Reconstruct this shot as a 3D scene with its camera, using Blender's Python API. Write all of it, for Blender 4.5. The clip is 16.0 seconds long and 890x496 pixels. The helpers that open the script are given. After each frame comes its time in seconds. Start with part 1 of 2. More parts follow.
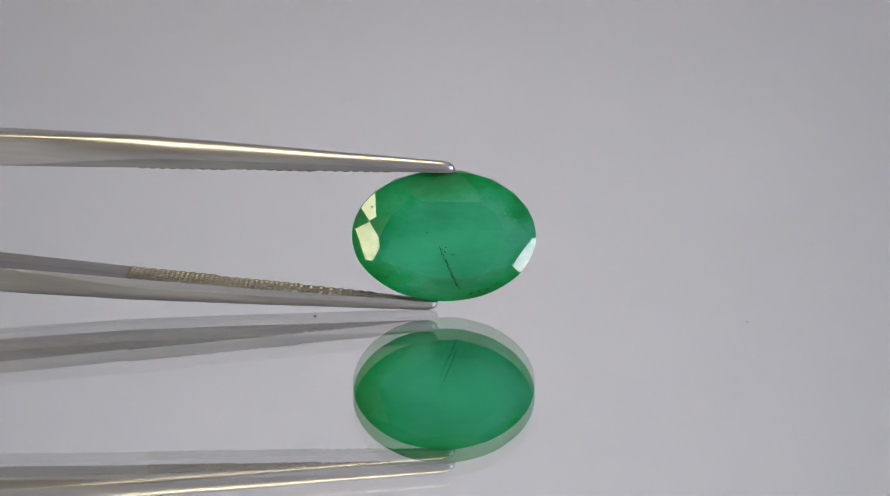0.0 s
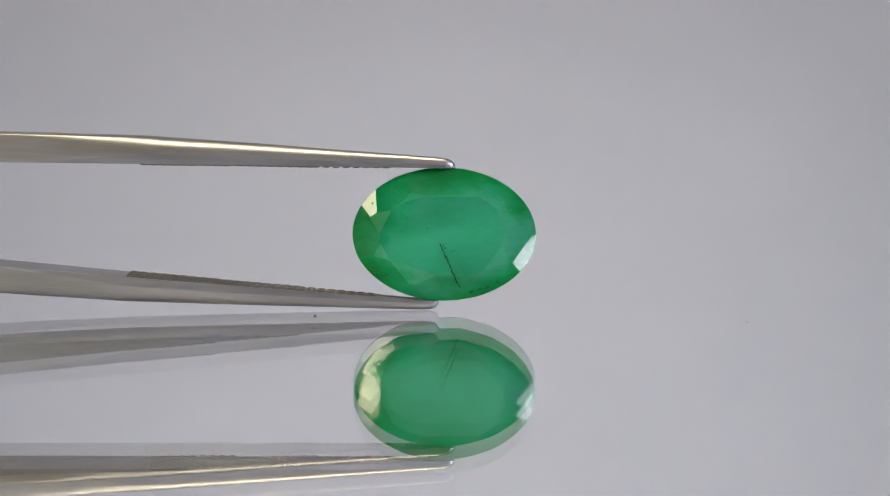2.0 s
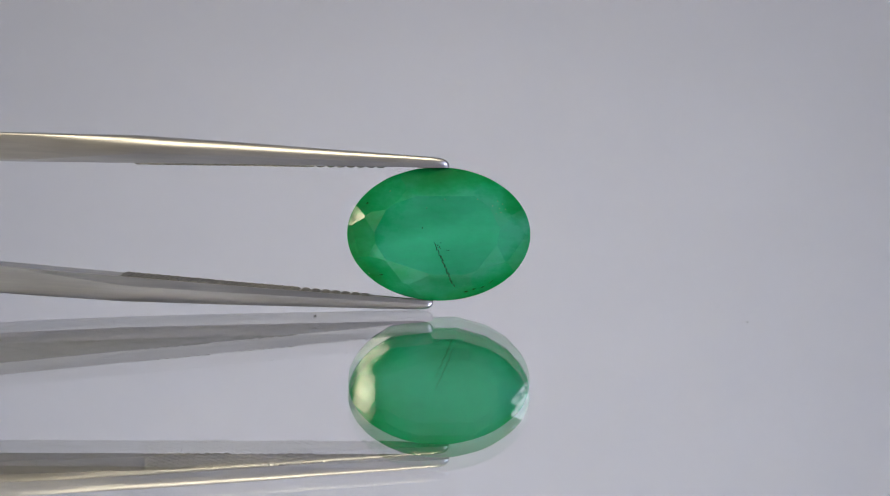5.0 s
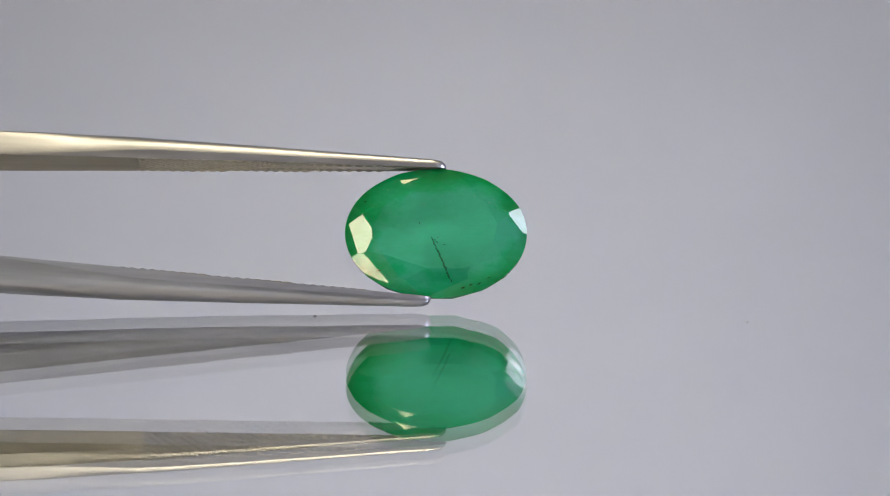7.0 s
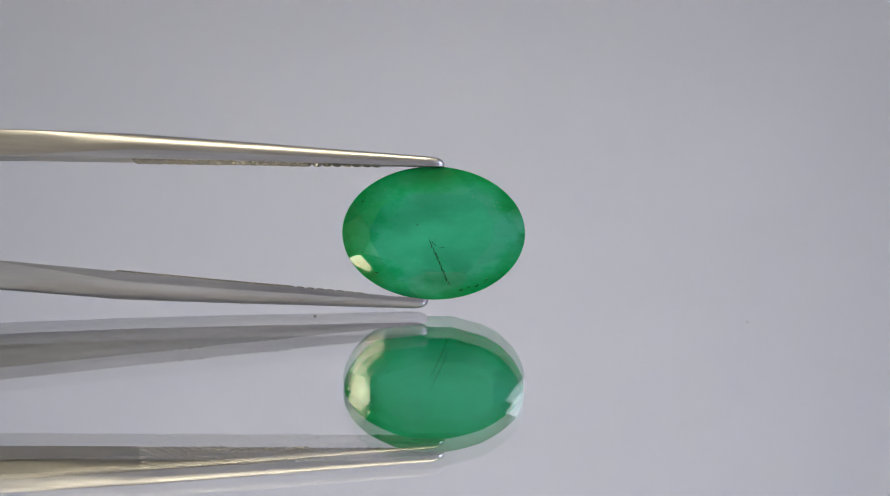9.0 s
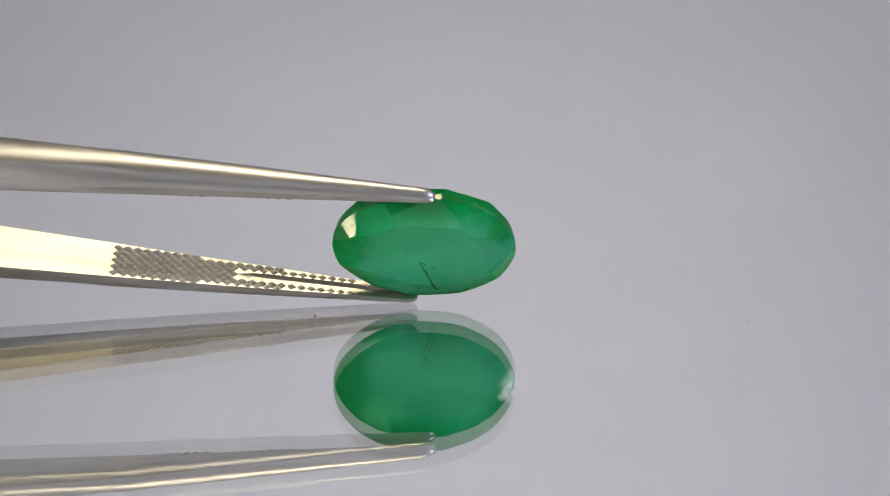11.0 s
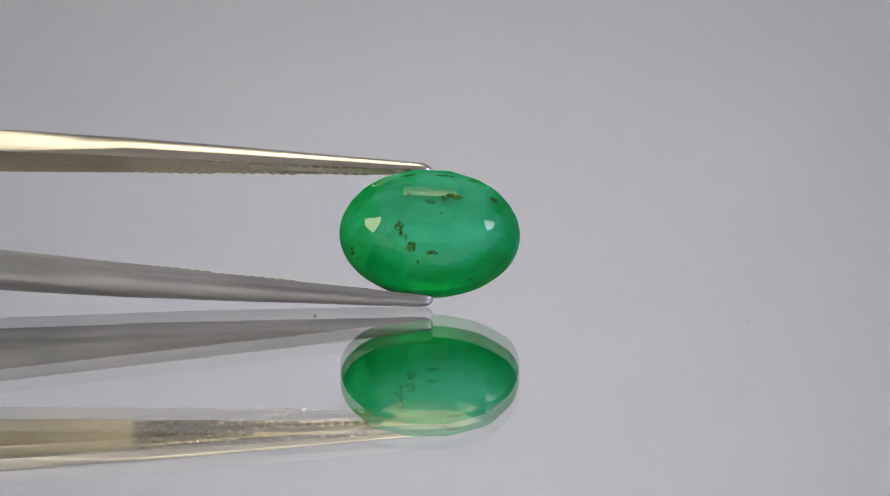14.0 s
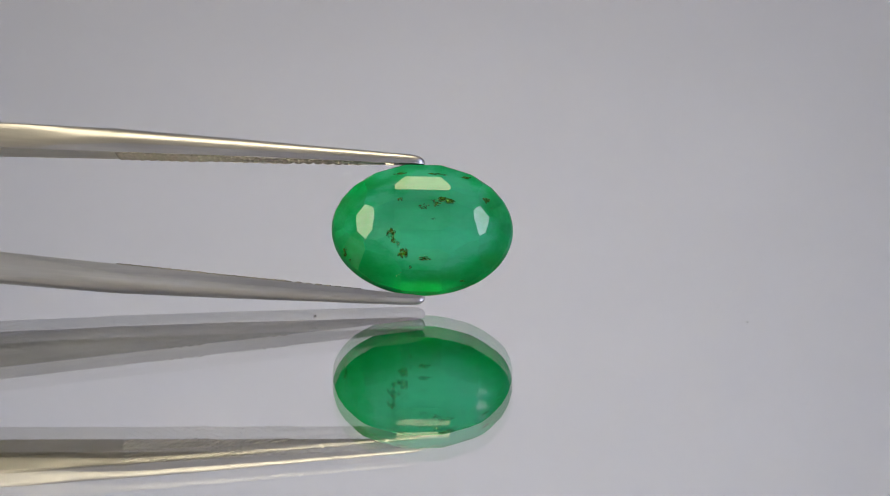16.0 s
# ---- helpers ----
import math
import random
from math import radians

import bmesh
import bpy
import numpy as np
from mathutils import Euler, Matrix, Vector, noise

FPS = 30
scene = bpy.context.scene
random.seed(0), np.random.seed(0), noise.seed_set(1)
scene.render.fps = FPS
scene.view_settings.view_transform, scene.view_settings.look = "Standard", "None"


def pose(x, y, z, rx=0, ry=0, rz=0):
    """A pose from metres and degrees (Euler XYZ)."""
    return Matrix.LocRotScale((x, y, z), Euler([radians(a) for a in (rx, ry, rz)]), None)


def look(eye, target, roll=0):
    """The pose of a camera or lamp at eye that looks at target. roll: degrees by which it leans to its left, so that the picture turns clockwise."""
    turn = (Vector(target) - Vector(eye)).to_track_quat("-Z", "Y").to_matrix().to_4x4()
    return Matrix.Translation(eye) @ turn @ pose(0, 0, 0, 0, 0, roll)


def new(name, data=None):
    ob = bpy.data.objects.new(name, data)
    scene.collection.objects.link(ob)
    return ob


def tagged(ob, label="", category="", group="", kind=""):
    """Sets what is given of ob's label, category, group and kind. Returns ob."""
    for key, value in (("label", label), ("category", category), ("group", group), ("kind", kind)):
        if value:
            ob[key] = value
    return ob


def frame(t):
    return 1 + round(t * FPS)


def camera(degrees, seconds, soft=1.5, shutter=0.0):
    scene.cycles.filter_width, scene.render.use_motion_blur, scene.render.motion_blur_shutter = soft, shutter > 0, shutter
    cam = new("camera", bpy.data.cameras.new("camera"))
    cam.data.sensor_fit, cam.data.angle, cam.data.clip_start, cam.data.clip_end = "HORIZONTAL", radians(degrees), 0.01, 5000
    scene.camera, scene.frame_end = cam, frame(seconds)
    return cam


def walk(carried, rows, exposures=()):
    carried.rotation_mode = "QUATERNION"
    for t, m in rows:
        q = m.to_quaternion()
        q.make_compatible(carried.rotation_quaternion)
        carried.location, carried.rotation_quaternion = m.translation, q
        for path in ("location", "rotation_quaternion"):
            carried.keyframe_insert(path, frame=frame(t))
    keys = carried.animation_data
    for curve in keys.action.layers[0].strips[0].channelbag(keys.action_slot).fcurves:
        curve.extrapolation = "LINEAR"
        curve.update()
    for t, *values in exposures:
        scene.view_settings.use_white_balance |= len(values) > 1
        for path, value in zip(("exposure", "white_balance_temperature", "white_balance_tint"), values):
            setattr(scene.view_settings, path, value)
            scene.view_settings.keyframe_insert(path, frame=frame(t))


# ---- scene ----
from mathutils.bvhtree import BVHTree

MM = 0.001
TILT = 10.0        # the camera looks down by this many degrees
FAR = 0.138        # from the lens to the stone
FOCAL = 4950.0     # focal length in picture units of a picture 1568 wide
CENTRE = (784.0, 437.0)
LIFT = 3.03 * MM   # height of the aimed point above the mirror

cam = camera(18.0, 16.0, soft=0.95)
ALIGNED = pose(0, 0, LIFT, -TILT)          # x right, y away from the lens, z up in the picture
EYE = ALIGNED @ Vector((0, -FAR, 0))
STAND = look(EYE, (0, 0, LIFT))
walk(cam, [(0.0, STAND), (16.0, STAND)],
     [(0.0, -0.03, 6420, 10), (1.5, -0.03, 6420, 10), (2.2, -0.03, 6300, 10.5), (3.5, -0.03, 6120, 11), (6.5, -0.03, 6200, 11), (8.5, -0.03, 6120, 11), (9.2, -0.03, 6220, 11), (11.5, -0.03, 6350, 10.5),
      (13.5, -0.03, 6350, 10.5), (14.2, -0.03, 6420, 10), (16.0, -0.03, 6420, 10)])

# ---- light: a white light tent with three lamps and two added fills ----
world = bpy.data.worlds.new("world")
scene.world = world
world.use_nodes = True
world.node_tree.nodes["Background"].inputs[0].default_value = (0.8, 0.8, 0.85, 1)
world.node_tree.nodes["Background"].inputs[1].default_value = 0.06


def area_lamp(name, at, target, wide, high, watts, colour):
    data = bpy.data.lights.new(name, "AREA")
    data.shape, data.size, data.size_y = "RECTANGLE", wide, high
    data.energy, data.color = watts, colour
    ob = new(name, data)
    ob.matrix_world = look(at, target)
    return ob


area_lamp("lamp_left", (-0.150, -0.120, 0.087), (0, -0.120, 0.006), 0.115, 0.074, 0.47, (1.0, 0.92, 0.62))
area_lamp("lamp_right", (0.150, -0.065, 0.099), (0, -0.065, 0.006), 0.075, 0.074, 0.28, (0.86, 0.88, 1.0))
# unseen fills, added to brighten the backdrop and even it out
for side, watts in ((-0.120, 0.090), (0.120, 0.110)):
    area_lamp("fill_back", (side, 0.090, 0.212), (side, 0.270, 0.134), 0.090, 0.030, watts, (0.80, 0.885, 1.0))
area_lamp("lamp_top", (0, 0.030, 0.190), (0, 0, 0.004), 0.070, 0.054, 0.185, (1.0, 0.85, 0.48))


# ---- materials ----
def material(name):
    m = bpy.data.materials.new(name)
    m.use_nodes = True
    t = m.node_tree
    return m, t, t.nodes["Principled BSDF"]


def noise_node(t, scale, detail=4.0, rough=0.55, stretch=None):
    c = t.nodes.new("ShaderNodeTexCoord")
    n = t.nodes.new("ShaderNodeTexNoise")
    n.inputs["Scale"].default_value, n.inputs["Detail"].default_value = scale, detail
    n.inputs["Roughness"].default_value = rough
    if stretch:
        mp = t.nodes.new("ShaderNodeMapping")
        mp.inputs["Scale"].default_value = stretch
        t.links.new(c.outputs["Object"], mp.inputs["Vector"])
        t.links.new(mp.outputs["Vector"], n.inputs["Vector"])
    else:
        t.links.new(c.outputs["Object"], n.inputs["Vector"])
    return n


def ramp(t, source, stops):
    r = t.nodes.new("ShaderNodeValToRGB")
    e = r.color_ramp.elements
    while len(e) < len(stops):
        e.new(0.5)
    for k, (at, c) in enumerate(stops):
        e[k].position, e[k].color = at, (*c, 1) if len(c) == 3 else c
    t.links.new(source, r.inputs[0])
    return r.outputs[0]


def relief(t, b, height, strength, distance):
    n = t.nodes.new("ShaderNodeBump")
    n.inputs["Strength"].default_value, n.inputs["Distance"].default_value = strength, distance
    t.links.new(height, n.inputs["Height"])
    t.links.new(n.outputs[0], b.inputs["Normal"])


def fabric(name, tone):
    m, t, b = material(name)
    n = noise_node(t, 9.0, 3)
    lo = tuple(c * 0.95 for c in tone)
    t.links.new(ramp(t, n.outputs[0], [(0.3, lo), (0.7, tone)]), b.inputs["Base Color"])
    b.inputs["Roughness"].default_value = 0.9
    w = noise_node(t, 1500.0, 2)
    relief(t, b, w.outputs[0], 0.15, 0.0003)
    return m


def steel(name, rough, tone):
    m, t, b = material(name)
    b.inputs["Metallic"].default_value = 1.0
    n = noise_node(t, 900.0, 5, 0.6, (0.05, 1, 1))
    lo = tuple(c * 0.72 for c in tone)
    t.links.new(ramp(t, n.outputs[0], [(0.38, lo), (0.62, tone)]), b.inputs["Base Color"])
    s = noise_node(t, 250.0, 4)
    r = t.nodes.new("ShaderNodeMapRange")
    r.inputs["To Min"].default_value, r.inputs["To Max"].default_value = rough * 0.85, rough * 1.15
    t.links.new(s.outputs[0], r.inputs["Value"])
    t.links.new(r.outputs[0], b.inputs["Roughness"])
    f = noise_node(t, 2500.0, 2, 0.5, (0.02, 1, 1))
    relief(t, b, f.outputs[0], 0.12, 0.00002)
    return m


def emerald_matter():
    m, t, b = material("emerald")
    t.nodes.remove(b)
    out = t.nodes["Material Output"]

    def mixed(fac, one, two):
        k = t.nodes.new("ShaderNodeMixShader")
        if isinstance(fac, float):
            k.inputs[0].default_value = fac
        else:
            t.links.new(fac, k.inputs[0])
        t.links.new(one, k.inputs[1])
        t.links.new(two, k.inputs[2])
        return k.outputs[0]

    cloud = noise_node(t, 470.0, 6, 0.66, (0.75, 1.0, 1.2))
    clear = t.nodes.new("ShaderNodeBsdfRefraction")
    clear.inputs["IOR"].default_value, clear.inputs["Roughness"].default_value = 1.58, 0.52
    t.links.new(ramp(t, cloud.outputs[0], [(0.28, (0.007, 0.52, 0.18)), (0.72, (0.04, 0.66, 0.33))]), clear.inputs["Color"])
    body = t.nodes.new("ShaderNodeBsdfDiffuse")
    # the heart is milky and bluish, with the table's reflection put into its colour, the rim a purer green
    place = t.nodes.new("ShaderNodeTexCoord")
    oval = t.nodes.new("ShaderNodeMapping")
    oval.inputs["Location"].default_value = (-0.08, 0, 0.05)
    oval.inputs["Scale"].default_value = (1 / 0.0037, 1 / 0.009, 1 / 0.0027)
    t.links.new(place.outputs["Object"], oval.inputs["Vector"])
    far = t.nodes.new("ShaderNodeVectorMath")
    far.operation = "LENGTH"
    t.links.new(oval.outputs["Vector"], far.inputs[0])
    zone = t.nodes.new("ShaderNodeMath")
    zone.operation = "MULTIPLY_ADD"
    t.links.new(cloud.outputs[0], zone.inputs[0])
    zone.inputs[1].default_value = -1.6
    t.links.new(far.outputs["Value"], zone.inputs[2])
    tint = ramp(t, zone.outputs[0], [(0.0, (0.034, 0.290, 0.188)), (0.14, (0.013, 0.262, 0.124)), (0.32, (0.003, 0.225, 0.066)), (0.55, (0.001, 0.170, 0.034))])
    t.links.new(tint, body.inputs["Color"])
    veil = noise_node(t, 330.0, 6, 0.62, (0.7, 1.0, 1.5))
    haze = t.nodes.new("ShaderNodeMapRange")
    haze.inputs["From Min"].default_value, haze.inputs["From Max"].default_value = 0.3, 0.7
    haze.inputs["To Min"].default_value, haze.inputs["To Max"].default_value = 0.30, 0.82
    t.links.new(veil.outputs[0], haze.inputs["Value"])
    inner = mixed(haze.outputs[0], clear.outputs[0], body.outputs[0])
    gloss = t.nodes.new("ShaderNodeBsdfGlossy")
    gloss.inputs["Roughness"].default_value = 0.012
    fres = t.nodes.new("ShaderNodeFresnel")
    fres.inputs["IOR"].default_value = 1.58
    wear = noise_node(t, 3500.0, 4, 0.7)
    bump = t.nodes.new("ShaderNodeBump")
    bump.inputs["Strength"].default_value, bump.inputs["Distance"].default_value = 0.03, 0.00002
    t.links.new(wear.outputs[0], bump.inputs["Height"])
    t.links.new(bump.outputs[0], gloss.inputs["Normal"])
    # the pavilion is less well polished than the crown
    axes = t.nodes.new("ShaderNodeSeparateXYZ")
    t.links.new(place.outputs["Object"], axes.inputs[0])
    polish = t.nodes.new("ShaderNodeMapRange")
    polish.inputs["From Min"].default_value, polish.inputs["From Max"].default_value = 0.0002, 0.0006
    polish.inputs["To Min"].default_value, polish.inputs["To Max"].default_value = 1.0, 0.45
    t.links.new(axes.outputs["Y"], polish.inputs["Value"])
    sheen = t.nodes.new("ShaderNodeMath")
    sheen.operation = "MULTIPLY"
    t.links.new(fres.outputs[0], sheen.inputs[0])
    t.links.new(polish.outputs[0], sheen.inputs[1])
    t.links.new(mixed(sheen.outputs[0], inner, gloss.outputs[0]), out.inputs["Surface"])
    return m


def dark_inclusion(name, colour, soft=0.0):
    m, t, b = material(name)
    n = noise_node(t, 2500.0, 3)
    lo = tuple(c * 0.5 for c in colour)
    t.links.new(ramp(t, n.outputs[0], [(0.35, lo), (0.65, colour)]), b.inputs["Base Color"])
    b.inputs["Roughness"].default_value = 0.8
    b.inputs["Specular IOR Level"].default_value = 0.05
    if soft:
        k = t.nodes.new("ShaderNodeMapRange")
        k.inputs["From Min"].default_value, k.inputs["From Max"].default_value = 0.3, 0.7
        k.inputs["To Min"].default_value, k.inputs["To Max"].default_value = 1.0 - soft * 1.5, 1.0
        t.links.new(noise_node(t, 5000.0, 3).outputs[0], k.inputs["Value"])
        t.links.new(k.outputs[0], b.inputs["Alpha"])
    return m


def mirror_glass():
    m, t, b = material("mirror_glass")
    b.inputs["Base Color"].default_value = (0.985, 0.99, 0.987, 1)
    b.inputs["Transmission Weight"].default_value = 1.0
    b.inputs["Roughness"].default_value = 0.0
    b.inputs["IOR"].default_value = 1.52
    return m


def silver():
    m, t, b = material("silvering")
    b.inputs["Metallic"].default_value = 1.0
    b.inputs["Roughness"].default_value = 0.0
    n = noise_node(t, 60.0, 2)
    t.links.new(ramp(t, n.outputs[0], [(0.3, (0.95, 0.95, 0.955)), (0.7, (0.97, 0.97, 0.975))]), b.inputs["Base Color"])
    return m


FABRIC = fabric("tent_fabric", (0.29, 0.295, 0.335))
CEILING = fabric("ceiling_fabric", (0.30, 0.25, 0.165))
FRONT = fabric("front_fabric", (0.52, 0.53, 0.60))
PAPER = fabric("backdrop_paper", (0.79, 0.795, 0.905))
STEEL = steel("tweezer_steel", 0.37, (0.372, 0.375, 0.450))
FLATS = steel("ground_steel", 0.36, (0.36, 0.345, 0.355))
KNURL = steel("knurled_steel", 0.50, (0.285, 0.275, 0.285))
EMERALD = emerald_matter()
CRACK = dark_inclusion("crack_matter", (0.012, 0.135, 0.044), 0.5)
MOTE = dark_inclusion("feather_matter", (0.013, 0.085, 0.020), 0.5)
BROWN = dark_inclusion("moss_matter", (0.042, 0.145, 0.018), 0.66)
PALE = dark_inclusion("pale_matter", (0.32, 0.65, 0.42), 0.5)
GLASS = mirror_glass()
SILVER = silver()
DUST = dark_inclusion("dust_matter", (0.06, 0.05, 0.05))


def part(name, bm, mat, parent=None, label=""):
    me = bpy.data.meshes.new(name)
    bmesh.ops.recalc_face_normals(bm, faces=bm.faces[:])
    bm.to_mesh(me)
    bm.free()
    me.materials.append(mat)
    ob = new(name, me)
    ob.parent = parent
    return tagged(ob, label)


def box(x0, x1, y0, y1, z0, z1, skip=""):
    bm = bmesh.new()
    v = [bm.verts.new((x, y, z)) for z in (z0, z1) for y in (y0, y1) for x in (x0, x1)]
    for key, f in (("bottom", (0, 2, 3, 1)), ("top", (4, 5, 7, 6)), ("front", (0, 1, 5, 4)), ("back", (2, 6, 7, 3)),
                   ("left", (0, 4, 6, 2)), ("right", (1, 3, 7, 5))):
        if key != skip:
            bm.faces.new([v[k] for k in f])
    return bm


# ---- the light tent ----
def tent():
    x, y0, y1, z0, z1, w = 0.17, -0.24, 0.30, -0.006, 0.23, 0.004
    hole_x, hole_z = 0.09, 0.085     # the open front, towards a dark room
    for name, dims in (("wall_north", (-x, x, y1, y1 + w, z0, z1)),
                       ("wall_west", (-x - w, -x, y0 - w, y1 + w, z0, z1)), ("wall_east", (x, x + w, y0 - w, y1 + w, z0, z1)),
                       ("ceiling", (-x - w, x + w, y0 - w, y1 + w, z1, z1 + w)), ("floor", (-x - w, x + w, y0 - w, y1 + w, z0 - w, z0))):
        tagged(part(name, box(*dims), CEILING if name == "ceiling" else FABRIC), "plain tan fabric of the light tent" if name == "ceiling" else "plain grey fabric of the light tent", "backdrop", kind="structure")
    bm = bmesh.new()
    curve = [(0.195, 0.0005), (0.225, 0.003), (0.248, 0.0085), (0.266, 0.018), (0.279, 0.031), (0.2875, 0.047), (0.290, 0.068), (0.2885, 0.092), (0.282, 0.125)]
    sheet = [[bm.verts.new((px, py + dy, pz + dz)) for py, pz in curve] for dy, dz in ((0, 0), (0.0008, -0.0006)) for px in (-x + 0.002, x - 0.002)]
    for one, two in ((0, 1), (2, 3), (0, 2), (1, 3)):
        for k in range(len(curve) - 1):
            bm.faces.new((sheet[one][k], sheet[one][k + 1], sheet[two][k + 1], sheet[two][k])).smooth = True
    tagged(part("backdrop", bm, PAPER), "plain pale grey paper sweep of the light tent", "backdrop", kind="structure")
    bm = bmesh.new()
    near, back = [], []
    for y, row in ((y0 - w, near), (y0, back)):
        for px, pz in ((-x, z0), (-hole_x, z0), (-hole_x, hole_z), (hole_x, hole_z), (hole_x, z0), (x, z0), (x, z1), (-x, z1)):
            row.append(bm.verts.new((px, y, pz)))
    for row in (near, back):
        for f in ((0, 1, 2, 7), (2, 3, 6, 7), (3, 4, 5, 6)):
            bm.faces.new([row[k] for k in f])
    for k in range(8):
        bm.faces.new((near[k], near[(k + 1) % 8], back[(k + 1) % 8], back[k]))
    tagged(part("wall_south", bm, FRONT), "pale grey tent front with a wide opening", "backdrop", kind="structure")


def mirror():
    top = tagged(new("mirror_plate"), "flat glass mirror plate reflecting the stone above it", "mirror")
    a, y0, y1, d = 0.150, -0.200, 0.185, 1.6 * MM
    pane = part("glass_pane", box(-a, a, y0, y1, -d, 0, "bottom"), GLASS, top, "clear glass")
    pane.visible_shadow = False
    part("silver_backing", box(-a, a, y0, y1, -0.006 + 0.00002, -d), SILVER, top, "silvered back")


tent()
mirror()


# ---- the emerald ----
LONG, HIGH = 4.5 * MM, 3.28 * MM
CROWN = 0.60 * MM


# crown facets by their slope across and up the stone and their distance: mains, then girdle facets
MAINS = [(0.374, -0.069, 1.70), (0.30, 0.42, 1.92), (0.0, 0.437, 1.43), (-0.27, 0.40, 1.78), (-0.45, -0.035, 2.016), (-0.28, -0.42, 1.85), (0.0, -0.454, 1.482), (0.28, -0.42, 1.85)]
GIRDLES = [(0.56, 0.085, 2.50), (0.34, 0.47, 2.09), (0.436, 0.583, 2.71), (0.20, 0.66, 2.285), (-0.054, 0.550, 1.785), (-0.328, 0.553, 2.307), (-0.418, 0.392, 2.26), (-0.621, 0.232, 2.856),
           (-0.66, -0.10, 2.895), (-0.45, -0.57, 2.625), (-0.30, -0.62, 2.40), (-0.20, -0.66, 2.285), (0.06, -0.60, 1.93), (0.33, -0.62, 2.49), (0.32, -0.50, 2.15), (0.56, -0.20, 2.50)]
# where the star facets meet the mains: across, up, height
JOINTS = [(3.58, 0.88, 0.42), (2.14, 2.25, 0.47), (-1.83, 2.33, 0.42), (-3.59, 0.89, 0.41), (-3.56, -1.11, 0.40), (-2.14, -2.04, 0.42), (1.90, -2.40, 0.42), (3.28, -1.34, 0.38)]
# pavilion tiers: half length, half height and depth where each begins, then its slopes at the ends, the upper and the lower side
TIERS = [(4.50, 3.28, 0.22, 5.0, 4.5, 4.5), (4.38, 3.14, 0.85, 1.50, 1.11, 1.235), (3.81, 2.45, 1.70, 0.95, 0.78, 0.795), (3.20, 1.72, 2.28, 0.45, 0.555, 0.57), (2.45, 1.05, 2.615, 0.20, 0.36, 0.185)]
STEPS = (4, 30, 58, 90, 122, 150, 176, 184, 210, 238, 270, 302, 330, 356)
ROUNDED = (4, 16, 30, 45, 75, 90, 105, 135, 150, 164, 176, 184, 196, 210, 225, 255, 270, 285, 315, 330, 344, 356)
# the third tier's end facets, cut a little unevenly
ENDS = [(-0.43, -0.085), (-0.43, 0.0), (0.54, -0.14), (0.54, -0.06)]


def reach(sx, sz, a, b, power=2.0):
    """How far an oval of half axes a, b extends along a slope."""
    best = 0.0
    for k in range(180):
        c, q = math.cos(math.pi * k / 90), math.sin(math.pi * k / 90)
        x, z = a * math.copysign(abs(c) ** (2 / power), c), b * math.copysign(abs(q) ** (2 / power), q)
        best = max(best, sx * x + sz * z)
    return best


def stone_mesh():
    """An oval drum cut by flat facets: brilliant crown towards -y, stepped pavilion towards +y."""
    bm = bmesh.new()
    fine = [math.pi * k / 36 for k in range(72)]
    ends = [[bm.verts.new((LONG * math.cos(a), y * MM, HIGH * math.sin(a))) for a in fine] for y in (-0.8, 3.2)]
    bm.faces.new(ends[0])
    bm.faces.new(ends[1])
    for k in range(72):
        n = (k + 1) % 72
        bm.faces.new((ends[0][k], ends[0][n], ends[1][n], ends[1][k]))

    def cut(nx, ny, nz, far):
        """Grinds away all that lies beyond the plane nx x + ny y + nz z = far, in millimetres."""
        n = Vector((nx, ny, nz))
        made = bmesh.ops.bisect_plane(bm, geom=bm.verts[:] + bm.edges[:] + bm.faces[:], dist=1e-8, plane_co=n * (far * MM / n.length_squared), plane_no=n, clear_outer=True)
        edges = [e for e in made["geom_cut"] if isinstance(e, bmesh.types.BMEdge) and e.is_boundary]
        if len(edges) > 2:
            bmesh.ops.contextual_create(bm, geom=edges)

    top = CROWN / MM
    cut(0, -1, 0, top)
    for sx, sz, far in MAINS + GIRDLES:
        cut(sx, -1, sz, far)
    for k, (x, z, high) in enumerate(JOINTS):
        one, two = MAINS[k], MAINS[(k + 1) % 8]
        sx, sz = 0.31 * (one[0] + two[0]), 0.31 * (one[1] + two[1])
        cut(sx, -1, sz, sx * x + sz * z + high)
    for k, (a, b, y, sx, over, under) in enumerate(TIERS):
        for turn in range(0, 360, 15) if k == 0 else ROUNDED if k == 1 else STEPS:
            c, q = math.cos(radians(turn)), math.sin(radians(turn))
            nx, nz = sx * c * (0.62 if (k, round(abs(c), 1)) in ((2, 0.5), (3, 0.9)) else 1.0), (over if q > 0 else under) * q
            if k == 3 and abs(c) > 0.95:
                continue
            if k > 1 and 0.5 < abs(c) < 0.6:      # beside the long facets, so that these stay oblong
                nz = (over if q > 0 else -under)
            cut(nx, 1, nz, y + reach(nx, nz, a, b, 2.0 if k < 2 else 2.3) + (0.12 if k == 3 and 0.8 < abs(c) < 0.9 else 0.0))
    a, b, y = TIERS[3][:3]
    for nx, nz in ENDS:
        cut(nx, 1, nz, y + abs(nx) * a)
    return bm


def blob(bm, at, size, seed, turn=0.0):
    """A small uneven grain."""
    made = bmesh.ops.create_icosphere(bm, subdivisions=2, radius=1.0)["verts"]
    spin = Matrix.Rotation(radians(turn), 3, "Y")
    for v in made:
        k = 1 + 0.55 * noise.noise(v.co * 1.7 + Vector((seed, 0, 0)))
        v.co = spin @ Vector([c * s * k for c, s in zip(v.co, size)]) + Vector(at)


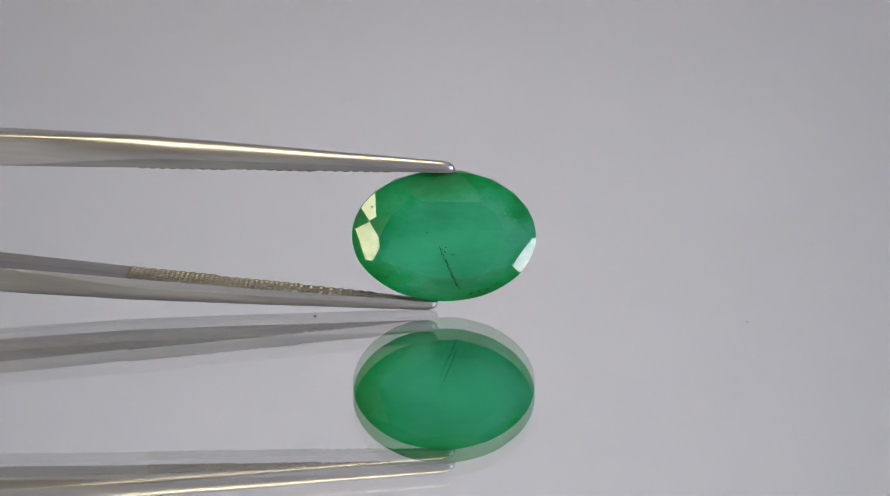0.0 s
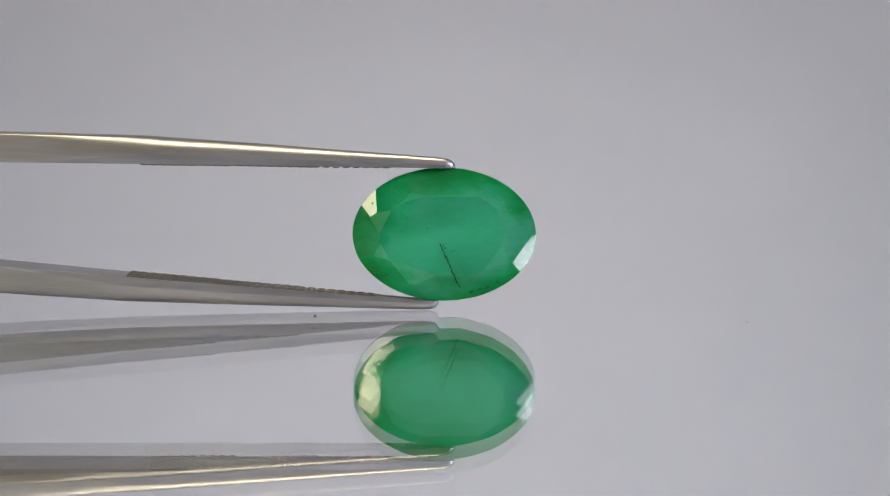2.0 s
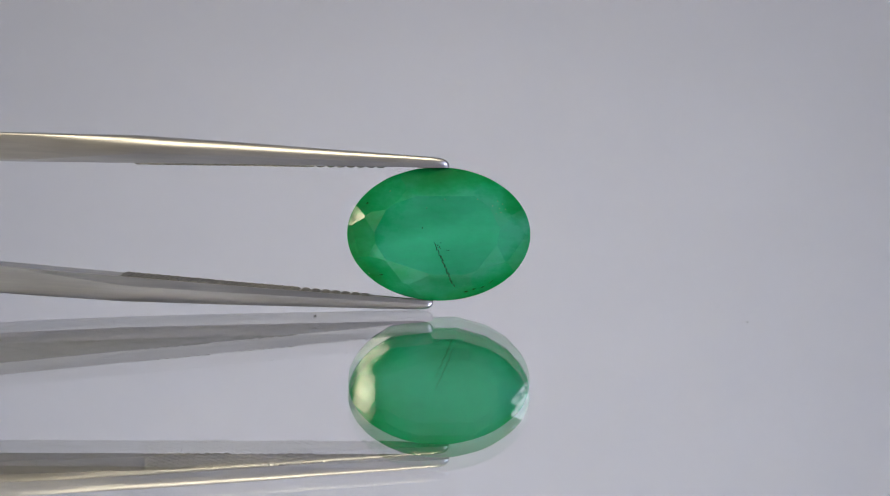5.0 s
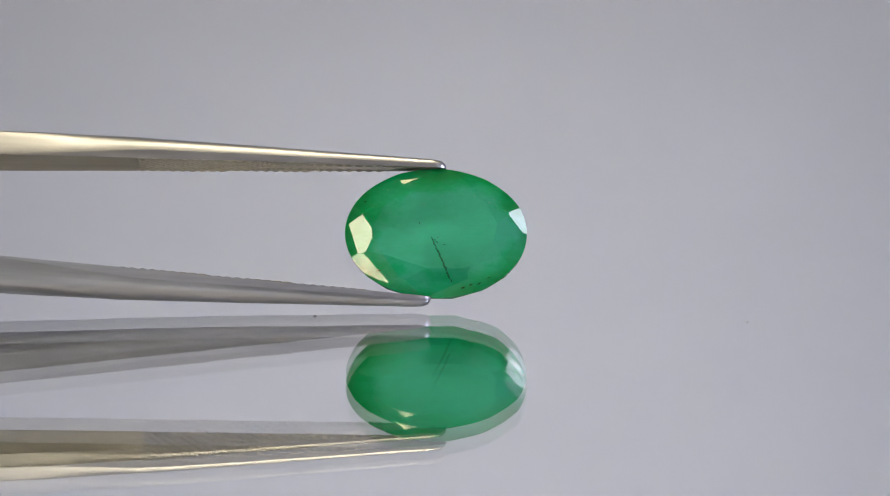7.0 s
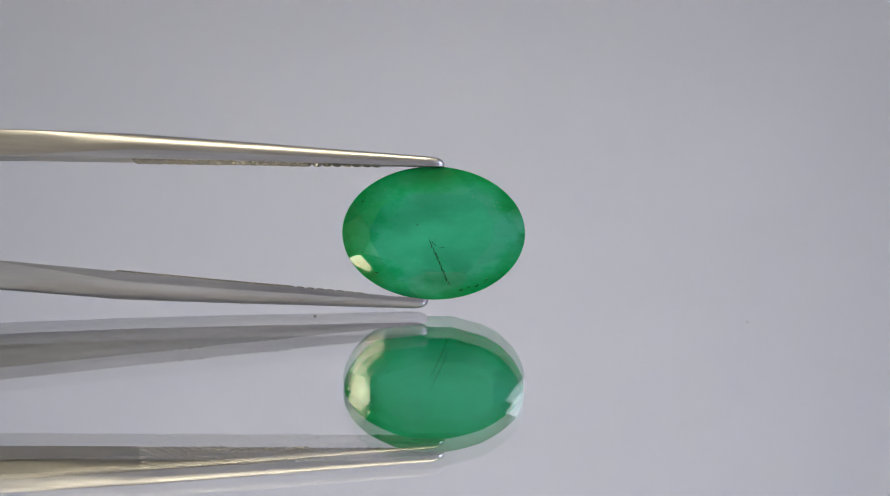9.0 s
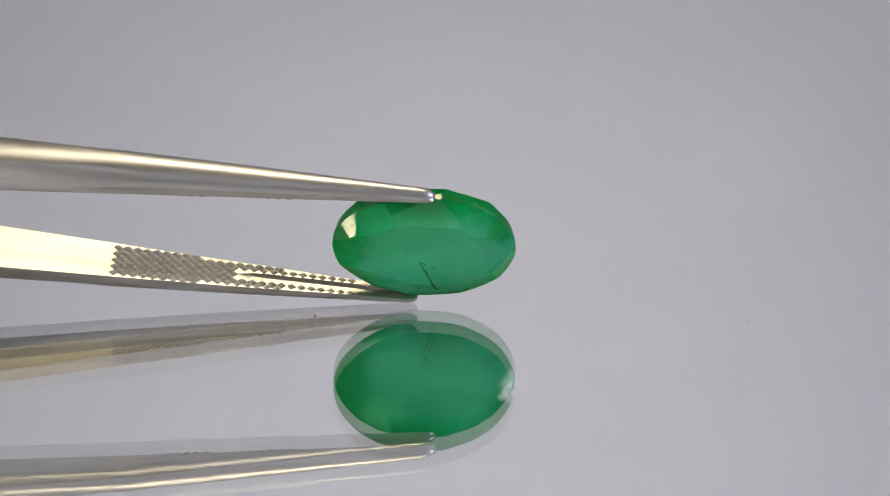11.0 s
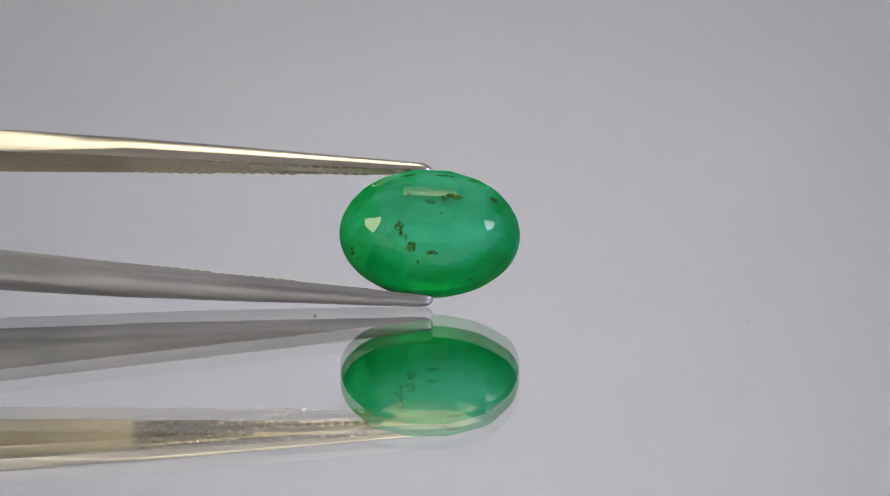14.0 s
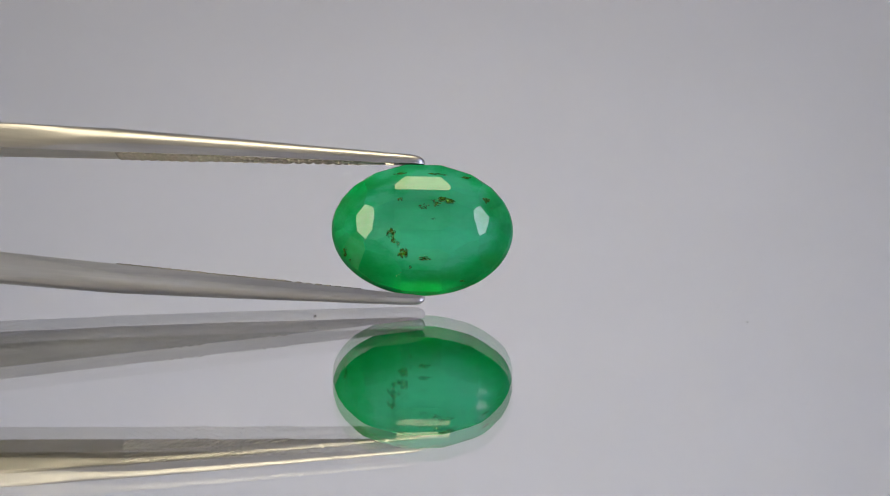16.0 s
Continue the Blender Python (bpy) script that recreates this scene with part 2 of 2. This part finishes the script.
def emerald():
    top = tagged(new("emerald"), "oval faceted green emerald gripped in steel tweezers", "gemstone")
    bm = stone_mesh()
    tree = BVHTree.FromBMesh(bm)
    part("stone", bm, EMERALD, top)

    def skin(x, z, front, deep):
        """The place just under the surface at x, z in millimetres, from the crown's or the pavilion's side."""
        side = -1 if front else 1
        for shrink in (1.0, 0.985, 0.97, 0.95, 0.93, 0.9):
            hit = tree.ray_cast(Vector((x * shrink * MM, side * 0.02, z * shrink * MM)), Vector((0, -side, 0)))[0]
            if hit:
                return hit - Vector((0, side * deep * MM, 0))
        return Vector((0, 0, 0))

    def grains(x, z, sx, sz, front, deep, mat, seed, count, turn=0.0, thick=0.03):
        """A ragged cluster of small grains as one inclusion."""
        rng = random.Random(seed)
        bm = bmesh.new()
        for k in range(count):
            a, r = rng.uniform(0, 6.28), rng.random() ** 0.6
            dx, dz = r * sx * math.cos(a), r * sz * math.sin(a)
            c, q = math.cos(radians(turn)), math.sin(radians(turn))
            size = rng.uniform(0.35, 0.75)
            at = skin(x + dx * c - dz * q, z + dx * q + dz * c, front, deep)
            blob(bm, at, (size * sx * MM, thick * MM, size * sz * MM), seed + k, -turn + rng.uniform(-25, 25))
        part("inclusion", bm, mat, top)

    rng = random.Random(5)
    bm = bmesh.new()
    for k in range(34):
        s = k / 33
        thick = (0.022 + 0.085 * s * (1.3 - s)) * rng.uniform(0.7, 1.2)
        blob(bm, skin(-0.20 + 0.95 * s + rng.uniform(-0.03, 0.03), -0.42 - 2.08 * s, True, 0.008), (thick * MM, 0.02 * MM, rng.uniform(0.04, 0.08) * MM), k * 2.1, -24)
    part("crack", bm, CRACK, top, "dark needle-like crack")
    # dark feathers on the crown's side
    for k, (x, z, sx, sz) in enumerate(((0.06, -0.62, 0.05, 0.05), (-0.05, -0.52, 0.04, 0.04), (0.10, -0.38, 0.03, 0.03), (-0.8, 0.35, 0.03, 0.04), (1.35, -2.80, 0.12, 0.035),
                                        (1.75, -2.66, 0.10, 0.03), (2.10, -2.60, 0.14, 0.03), (2.62, -2.28, 0.12, 0.035), (-2.8, -2.0, 0.12, 0.03), (-3.5, 1.5, 0.06, 0.06), (0.45, -0.75, 0.10, 0.02))):
        grains(x, z, sx, sz, True, 0.022, MOTE, k, 9, 24 if x > 1.2 else 0)
    # brown-green moss on the pavilion's side
    for k, (x, z, sx, sz) in enumerate(((-0.98, 1.34, 0.11, 0.24), (-0.78, 1.36, 0.12, 0.20), (-1.14, 0.98, 0.09, 0.14), (-1.48, 0.50, 0.18, 0.26), (-1.35, 0.80, 0.10, 0.15), (0.14, 1.63, 0.30, 0.10), (0.98, -1.10, 0.42, 0.18),
                                        (0.66, -0.95, 0.15, 0.12), (0.08, -0.84, 0.22, 0.15), (-1.10, -1.15, 0.13, 0.10), (-0.53, 2.05, 0.06, 0.07), (1.42, -1.10, 0.16, 0.09), (-1.15, -2.60, 0.24, 0.08),
                                        (0.70, -2.58, 0.30, 0.05), (2.10, -2.50, 0.26, 0.05), (3.10, -1.28, 0.16, 0.12), (-3.75, 1.2, 0.08, 0.20), (1.95, 2.60, 0.14, 0.04), (-3.5, 1.65, 0.05, 0.06), (0.55, -0.2, 0.12, 0.06))):
        grains(x, z, sx, sz, False, 0.036, BROWN, 20 + k, 16, 0, 0.04)
    # pale abraded spots
    for k, (x, z, front) in enumerate(((2.80, 1.05, True), (2.95, 1.32, True), (3.12, 1.5, True), (2.62, 1.42, True), (3.25, 1.25, True), (2.85, 1.66, True), (3.02, 1.12, True), (-3.4, -1.95, True), (0.3, 1.75, True), (1.9, 1.75, True), (-2.4, 2.1, True), (-0.6, 1.3, True), (-1.1, 2.38, False), (-1.0, 2.30, False), (-1.2, 2.45, False), (3.4, -0.9, False))):
        bm = bmesh.new()
        blob(bm, skin(x, z, front, 0.004), (0.045 * MM, 0.008 * MM, 0.022 * MM), 70 + k, 30 * k)
        part("inclusion", bm, PALE, top, "pale abraded speck")
    return top


EMERALD_THING = emerald()


# ---- the tweezers ----
# along the arm in mm from the stone: inner half gap, thickness, width
STATIONS = [(-98, 0.35, 1.9, 9.0), (-70, 1.0, 1.8, 8.0), (-45, 1.8, 1.6, 5.4), (-30, 2.3, 1.45, 3.7), (-21.6, 2.53, 1.38, 3.0), (-15.6, 2.75, 1.33, 2.45),
            (-15.0, 2.78, 1.32, 2.40), (-11, 2.93, 1.10, 1.98), (-8.6, 3.01, 0.97, 1.74), (-8.0, 3.03, 0.93, 1.68), (-5, 3.12, 0.76, 1.34), (-2.2, 3.20, 0.62, 1.00), (-1.6, 3.225, 0.57, 0.94),
            (-0.8, 3.25, 0.53, 0.86), (-0.4, 3.265, 0.50, 0.82), (-0.1, 3.275, 0.46, 0.76), (0.1, 3.28, 0.40, 0.67), (0.22, 3.285, 0.33, 0.56), (0.30, 3.29, 0.24, 0.42), (0.345, 3.295, 0.13, 0.26)]


def gap_at(x):
    for (x0, g0, _, w0), (x1, g1, _, w1) in zip(STATIONS, STATIONS[1:]):
        if x0 <= x <= x1:
            s = (x - x0) / (x1 - x0)
            return g0 + s * (g1 - g0), w0 + s * (w1 - w0)
    return STATIONS[-1][1], STATIONS[-1][3]


def arm_section(x, g, th, w):
    """Inner flat with its slot, then the outer side: chamfered towards the handle, half round towards the tip."""
    h, line = w / 2, []
    deep = max(0.0, min(1.0, (x + 8.7) / 1.2, (-0.9 - x) / 1.0))
    cut = 0.17 * deep * deep * (3 - 2 * deep)
    slot = min(0.26, 0.3 * w) * max(0.12, min(1.0, (x + 8.9) / 1.2))
    for y, z in ((-h, g), (-slot, g), (-slot * 0.5, g + cut), (slot * 0.5, g + cut), (slot, g), (h, g)):
        line.append((y, z))
    soft = min(1.0, max(0.0, (x + 21.0) / 7.5))
    soft = soft * soft * (3 - 2 * soft)
    flat = [(1.0, 0.0), (0.985, 0.07), (0.95, 0.18), (0.86, 0.40), (0.73, 0.72), (0.645, 0.93), (0.595, 0.99), (0.0, 1.0)]
    flat = flat + [(-y, z) for y, z in flat[-2::-1]]
    for k in range(1, 14):
        a = math.pi * k / 14
        ry, rz = math.copysign(abs(math.cos(a)) ** 0.9, math.cos(a)), 0.12 + 0.88 * math.sin(a) ** 0.9
        fy, fz = flat[k]
        line.append((h * (fy + soft * (ry - fy)), g + th * (fz + soft * (rz - fz))))
    return line


def arm_mesh():
    bm = bmesh.new()
    full = []
    for (x0, *a), (x1, *b) in zip(STATIONS, STATIONS[1:]):
        n = 4 if -30 <= x0 and x1 - x0 > 1.5 else 1
        full += [(x0 + (x1 - x0) * k / n, *[p + (q - p) * k / n for p, q in zip(a, b)]) for k in range(n)]
    full.append(STATIONS[-1])
    rows = [[bm.verts.new((r[0] * MM, y * MM, z * MM)) for y, z in arm_section(*r)] for r in full]
    n = len(rows[0])
    for a, b in zip(rows, rows[1:]):
        for k in range(n):
            f = bm.faces.new((a[k], a[(k + 1) % n], b[(k + 1) % n], b[k]))
            f.smooth = 6 <= k < n - 1
            f.material_index = 1 if k < 5 else 0
    bm.faces.new(rows[0])
    bm.faces.new(rows[-1])
    for e in bm.edges:
        if len(e.link_faces) == 2 and not all(f.smooth for f in e.link_faces):
            e.smooth = False
    return bm


def knurl_mesh():
    """Cross-cut rows of small blunt pyramids over the gripping end, clear of the slot."""
    bm = bmesh.new()
    half_x, half_y = 0.245, 0.225
    for i in range(60):
        x = -14.75 + i * half_x
        g, w = gap_at(x)
        for j in range(-6, 7):
            y = j * half_y
            if (i + j) % 2 or abs(y) > w / 2 - 0.07 or x > -0.1 or (-8.7 < x < -1.2 and abs(y) < 0.30):
                continue
            high = 0.12 if x < -6 else 0.12 + 0.014 * (-6 - x)

            def at(u, v, up):
                px = x + u
                gap = gap_at(px)[0]
                py = max(-w / 2 + 0.01, min(w / 2 - 0.01, y + v))
                return bm.verts.new((px * MM, py * MM, (gap + 0.012 - up) * MM))

            base = [at(1.02 * half_x * c, 1.02 * half_y * q, 0) for c, q in ((1, 0), (0, 1), (-1, 0), (0, -1))]
            mid = [at(0.62 * half_x * c, 0.62 * half_y * q, high * 0.78) for c, q in ((1, 0), (0, 1), (-1, 0), (0, -1))]
            tip = at(0, 0, high)
            for k in range(4):
                n = (k + 1) % 4
                bm.faces.new((base[k], base[n], mid[n], mid[k])).smooth = True
                bm.faces.new((mid[k], mid[n], tip)).smooth = True
    return bm


def tweezers():
    top = tagged(new("tweezers"), "polished stainless steel gem tweezers with knurled gripping tips", "tweezers")
    arm = part("arm", arm_mesh(), STEEL, top)
    tagged(part("knurling", knurl_mesh(), KNURL, arm, "knurled grip"), kind="stuff")
    other = part("arm", arm_mesh(), STEEL, top)
    for ob in (arm, other):
        ob.data.materials.append(FLATS)
    other.matrix_basis = pose(-0.45 * MM, 0, 0, 180)
    tagged(part("knurling", knurl_mesh(), KNURL, other, "knurled grip"), kind="stuff")
    part("joint_block", box(-0.104, -0.090, -0.0042, 0.0042, -0.0012, 0.0012), STEEL, top)
    return top


TWEEZERS = tweezers()


# ---- dust on the mirror ----
def dust(x, y, size, seed):
    bm = bmesh.new()
    blob(bm, (0, 0, 0), (size * MM, size * 0.7 * MM, size * 0.4 * MM), seed)
    ob = tagged(part("dust_speck", bm, DUST), "tiny dark dust speck lying on the mirror", "dust", group="dust on the mirror")
    ob.location = (x * MM, y * MM, size * 0.3 * MM)


def on_mirror(px, py):
    way = ALIGNED.to_3x3() @ Vector((px - CENTRE[0], FOCAL, CENTRE[1] - py))
    p = EYE - way * (EYE.z / way.z)
    return p.x / MM, p.y / MM


for px, py, size, seed in ((1265, 540, 0.05, 1.0), (1317, 568, 0.06, 4.0), (1307, 568, 0.03, 6.0), (555, 558, 0.09, 8.0)):
    dust(*on_mirror(px, py), size, seed)

# ---- what moves ----
# seconds, roll of the tweezers about their length, stone centre across and down, depth in mm
TURNS = [
    (0.0, 14, 782, 416.7, -0.6), (0.2, 12, 783, 415.5, -0.5), (0.4, 2, 784, 411.3, 0.0), (0.6, -3, 783, 410.6, 0.25), (0.8, -7, 782, 410.1, 0.45), (1.0, -11, 782, 409.6, 0.65),
    (1.2, -9, 782, 409.9, 0.55), (1.4, -2, 781, 410.7, 0.2), (1.6, 5, 781, 412.6, -0.15), (1.8, 9, 783, 414.1, -0.35), (2.0, 6, 782.5, 412.8, -0.2), (2.2, 0, 782, 411.0, 0.1),
    (2.4, -5, 781, 409.4, 0.35), (2.6, -9, 780, 408.9, 0.55), (2.8, -7, 778, 409.1, 0.45), (3.0, 0, 776, 411.0, 0.1), (3.2, 7, 775, 413.9, -0.25), (3.4, 13, 775, 416.6, -0.55),
    (3.6, 12, 775, 416.5, -0.5), (3.8, 4, 775, 412.5, -0.1), (4.0, -1, 775, 410.9, 0.15), (4.2, -4, 774, 410.5, 0.3), (4.5, -9, 774, 409.9, 0.55), (4.8, -3, 773, 410.6, 0.25),
    (5.2, 9, 773, 414.1, -0.35), (5.5, 11, 772, 414.4, -0.45), (5.9, 5, 771, 412.6, -0.15), (6.3, -1, 770, 410.9, 0.15), (6.5, -4, 770, 410.5, 0.3), (6.7, -8, 769, 410.0, 0.5),
    (6.9, -11, 768, 410.6, 0.65), (7.1, -17, 768, 410.9, 0.95), (7.3, -18.5, 767, 410.7, 1.03), (7.5, -13, 766, 409.4, 0.75), (7.7, -8, 766, 410.0, 0.5), (7.9, 0, 765, 412.0, 0.1),
    (8.1, 6, 765, 414.8, -0.2), (8.3, 15, 764, 418.9, -0.65), (8.5, 15, 764, 418.9, -0.65), (8.7, 10, 764, 415.3, -0.4), (8.9, 1, 764, 411.1, 0.05), (9.0, -3.5, 764, 410.6, 0.28),
    (9.2, -9, 764, 408.9, 0.55), (9.5, -12, 763, 408.5, 0.7), (9.9, -5, 760, 411.4, 0.35), (10.4, 15, 754, 416.9, -0.5), (10.8, 34, 749, 428.0, -0.4), (11.1, 47, 746, 439.3, -0.3),
    (11.3, 52, 745, 448.7, -0.25), (11.5, 58, 745, 456.1, -0.2), (11.7, 65, 746, 462.5, -0.25), (11.9, 70, 748, 470.8, -0.3), (12.1, 73, 751, 480.9, -0.35), (12.3, 76, 754, 489.0, -0.7),
    (12.5, 84, 757, 502.2, -0.7), (12.7, 96, 758, 511.2, 0.3), (12.9, 101, 758, 509.1, 0.6), (13.1, 108, 758, 494.8, 1.25), (13.3, 115, 756, 482.5, 1.9), (13.5, 129, 756, 460.6, 2.0),
    (13.7, 147, 757, 426.9, 2.1), (13.9, 156, 757, 417.9, 2.03), (14.1, 167, 757, 409.6, 1.94), (14.3, 175, 756, 407.6, 1.3), (14.5, 186, 754, 407.2, 0.42), (14.8, 185, 752, 407.4, 0.5),
    (15.1, 178, 749, 407.3, 1.06), (15.3, 172.5, 747, 407.9, 1.5), (15.4, 169.5, 746, 409.3, 1.7), (15.5, 166.5, 745.5, 410.7, 1.9), (15.6, 165.5, 745, 410.8, 2.0), (15.7, 166, 744.5, 409.7, 1.95),
    (15.8, 169, 744, 407.9, 1.75), (15.9, 171.5, 744, 406.1, 1.6), (16.0, 173, 744, 405.9, 1.5)]
# seconds, lean of the stone in the picture
LEANS = [(0, 0.5), (10.5, 0.5), (11.3, 2.5), (11.7, 5), (12.1, 11), (12.3, 11), (12.5, 6), (12.7, 4), (12.9, 2.5), (13.3, 1.5), (16, 1.0)]
GRIP = -0.05 * MM      # the arms grip the stone a little behind its girdle
ARM_LEANS = [(0, 3.5), (0.5, 3.0), (1.5, 2.95), (3.0, 3.0), (3.5, 3.4), (4.0, 3.0), (7, 2.8), (8, 3.0), (8.4, 3.4), (9, 3.1), (10.2, 3.4), (11.3, 5.9), (11.5, 5.0), (11.7, 4.1), (12.1, 3.2),
             (12.5, 2.7), (13.1, 2.5), (13.5, 2.2), (13.9, 3.2), (14.2, 3.7), (16, 3.65)]


def between(rows, t):
    for (t0, a), (t1, b) in zip(rows, rows[1:]):
        if t0 <= t <= t1:
            return a + (b - a) * (t - t0) / (t1 - t0)
    return rows[-1][1]


def held(x, y, depth, roll, lean):
    far = FAR + depth * MM
    at = Vector(((x - CENTRE[0]) * far / FOCAL, depth * MM, (CENTRE[1] - y) * far / FOCAL))
    return ALIGNED @ Matrix.Translation(at) @ pose(0, 0, 0, 0, lean, 0) @ pose(0, 0, 0, roll, 0, 0)


def motions():
    walk(EMERALD_THING, [(t, held(x, y, d, a, between(LEANS, t)) @ pose(0, GRIP, 0)) for t, a, x, y, d in TURNS])
    walk(TWEEZERS, [(t, held(x, y, d, a, between(ARM_LEANS, t))) for t, a, x, y, d in TURNS])


motions()
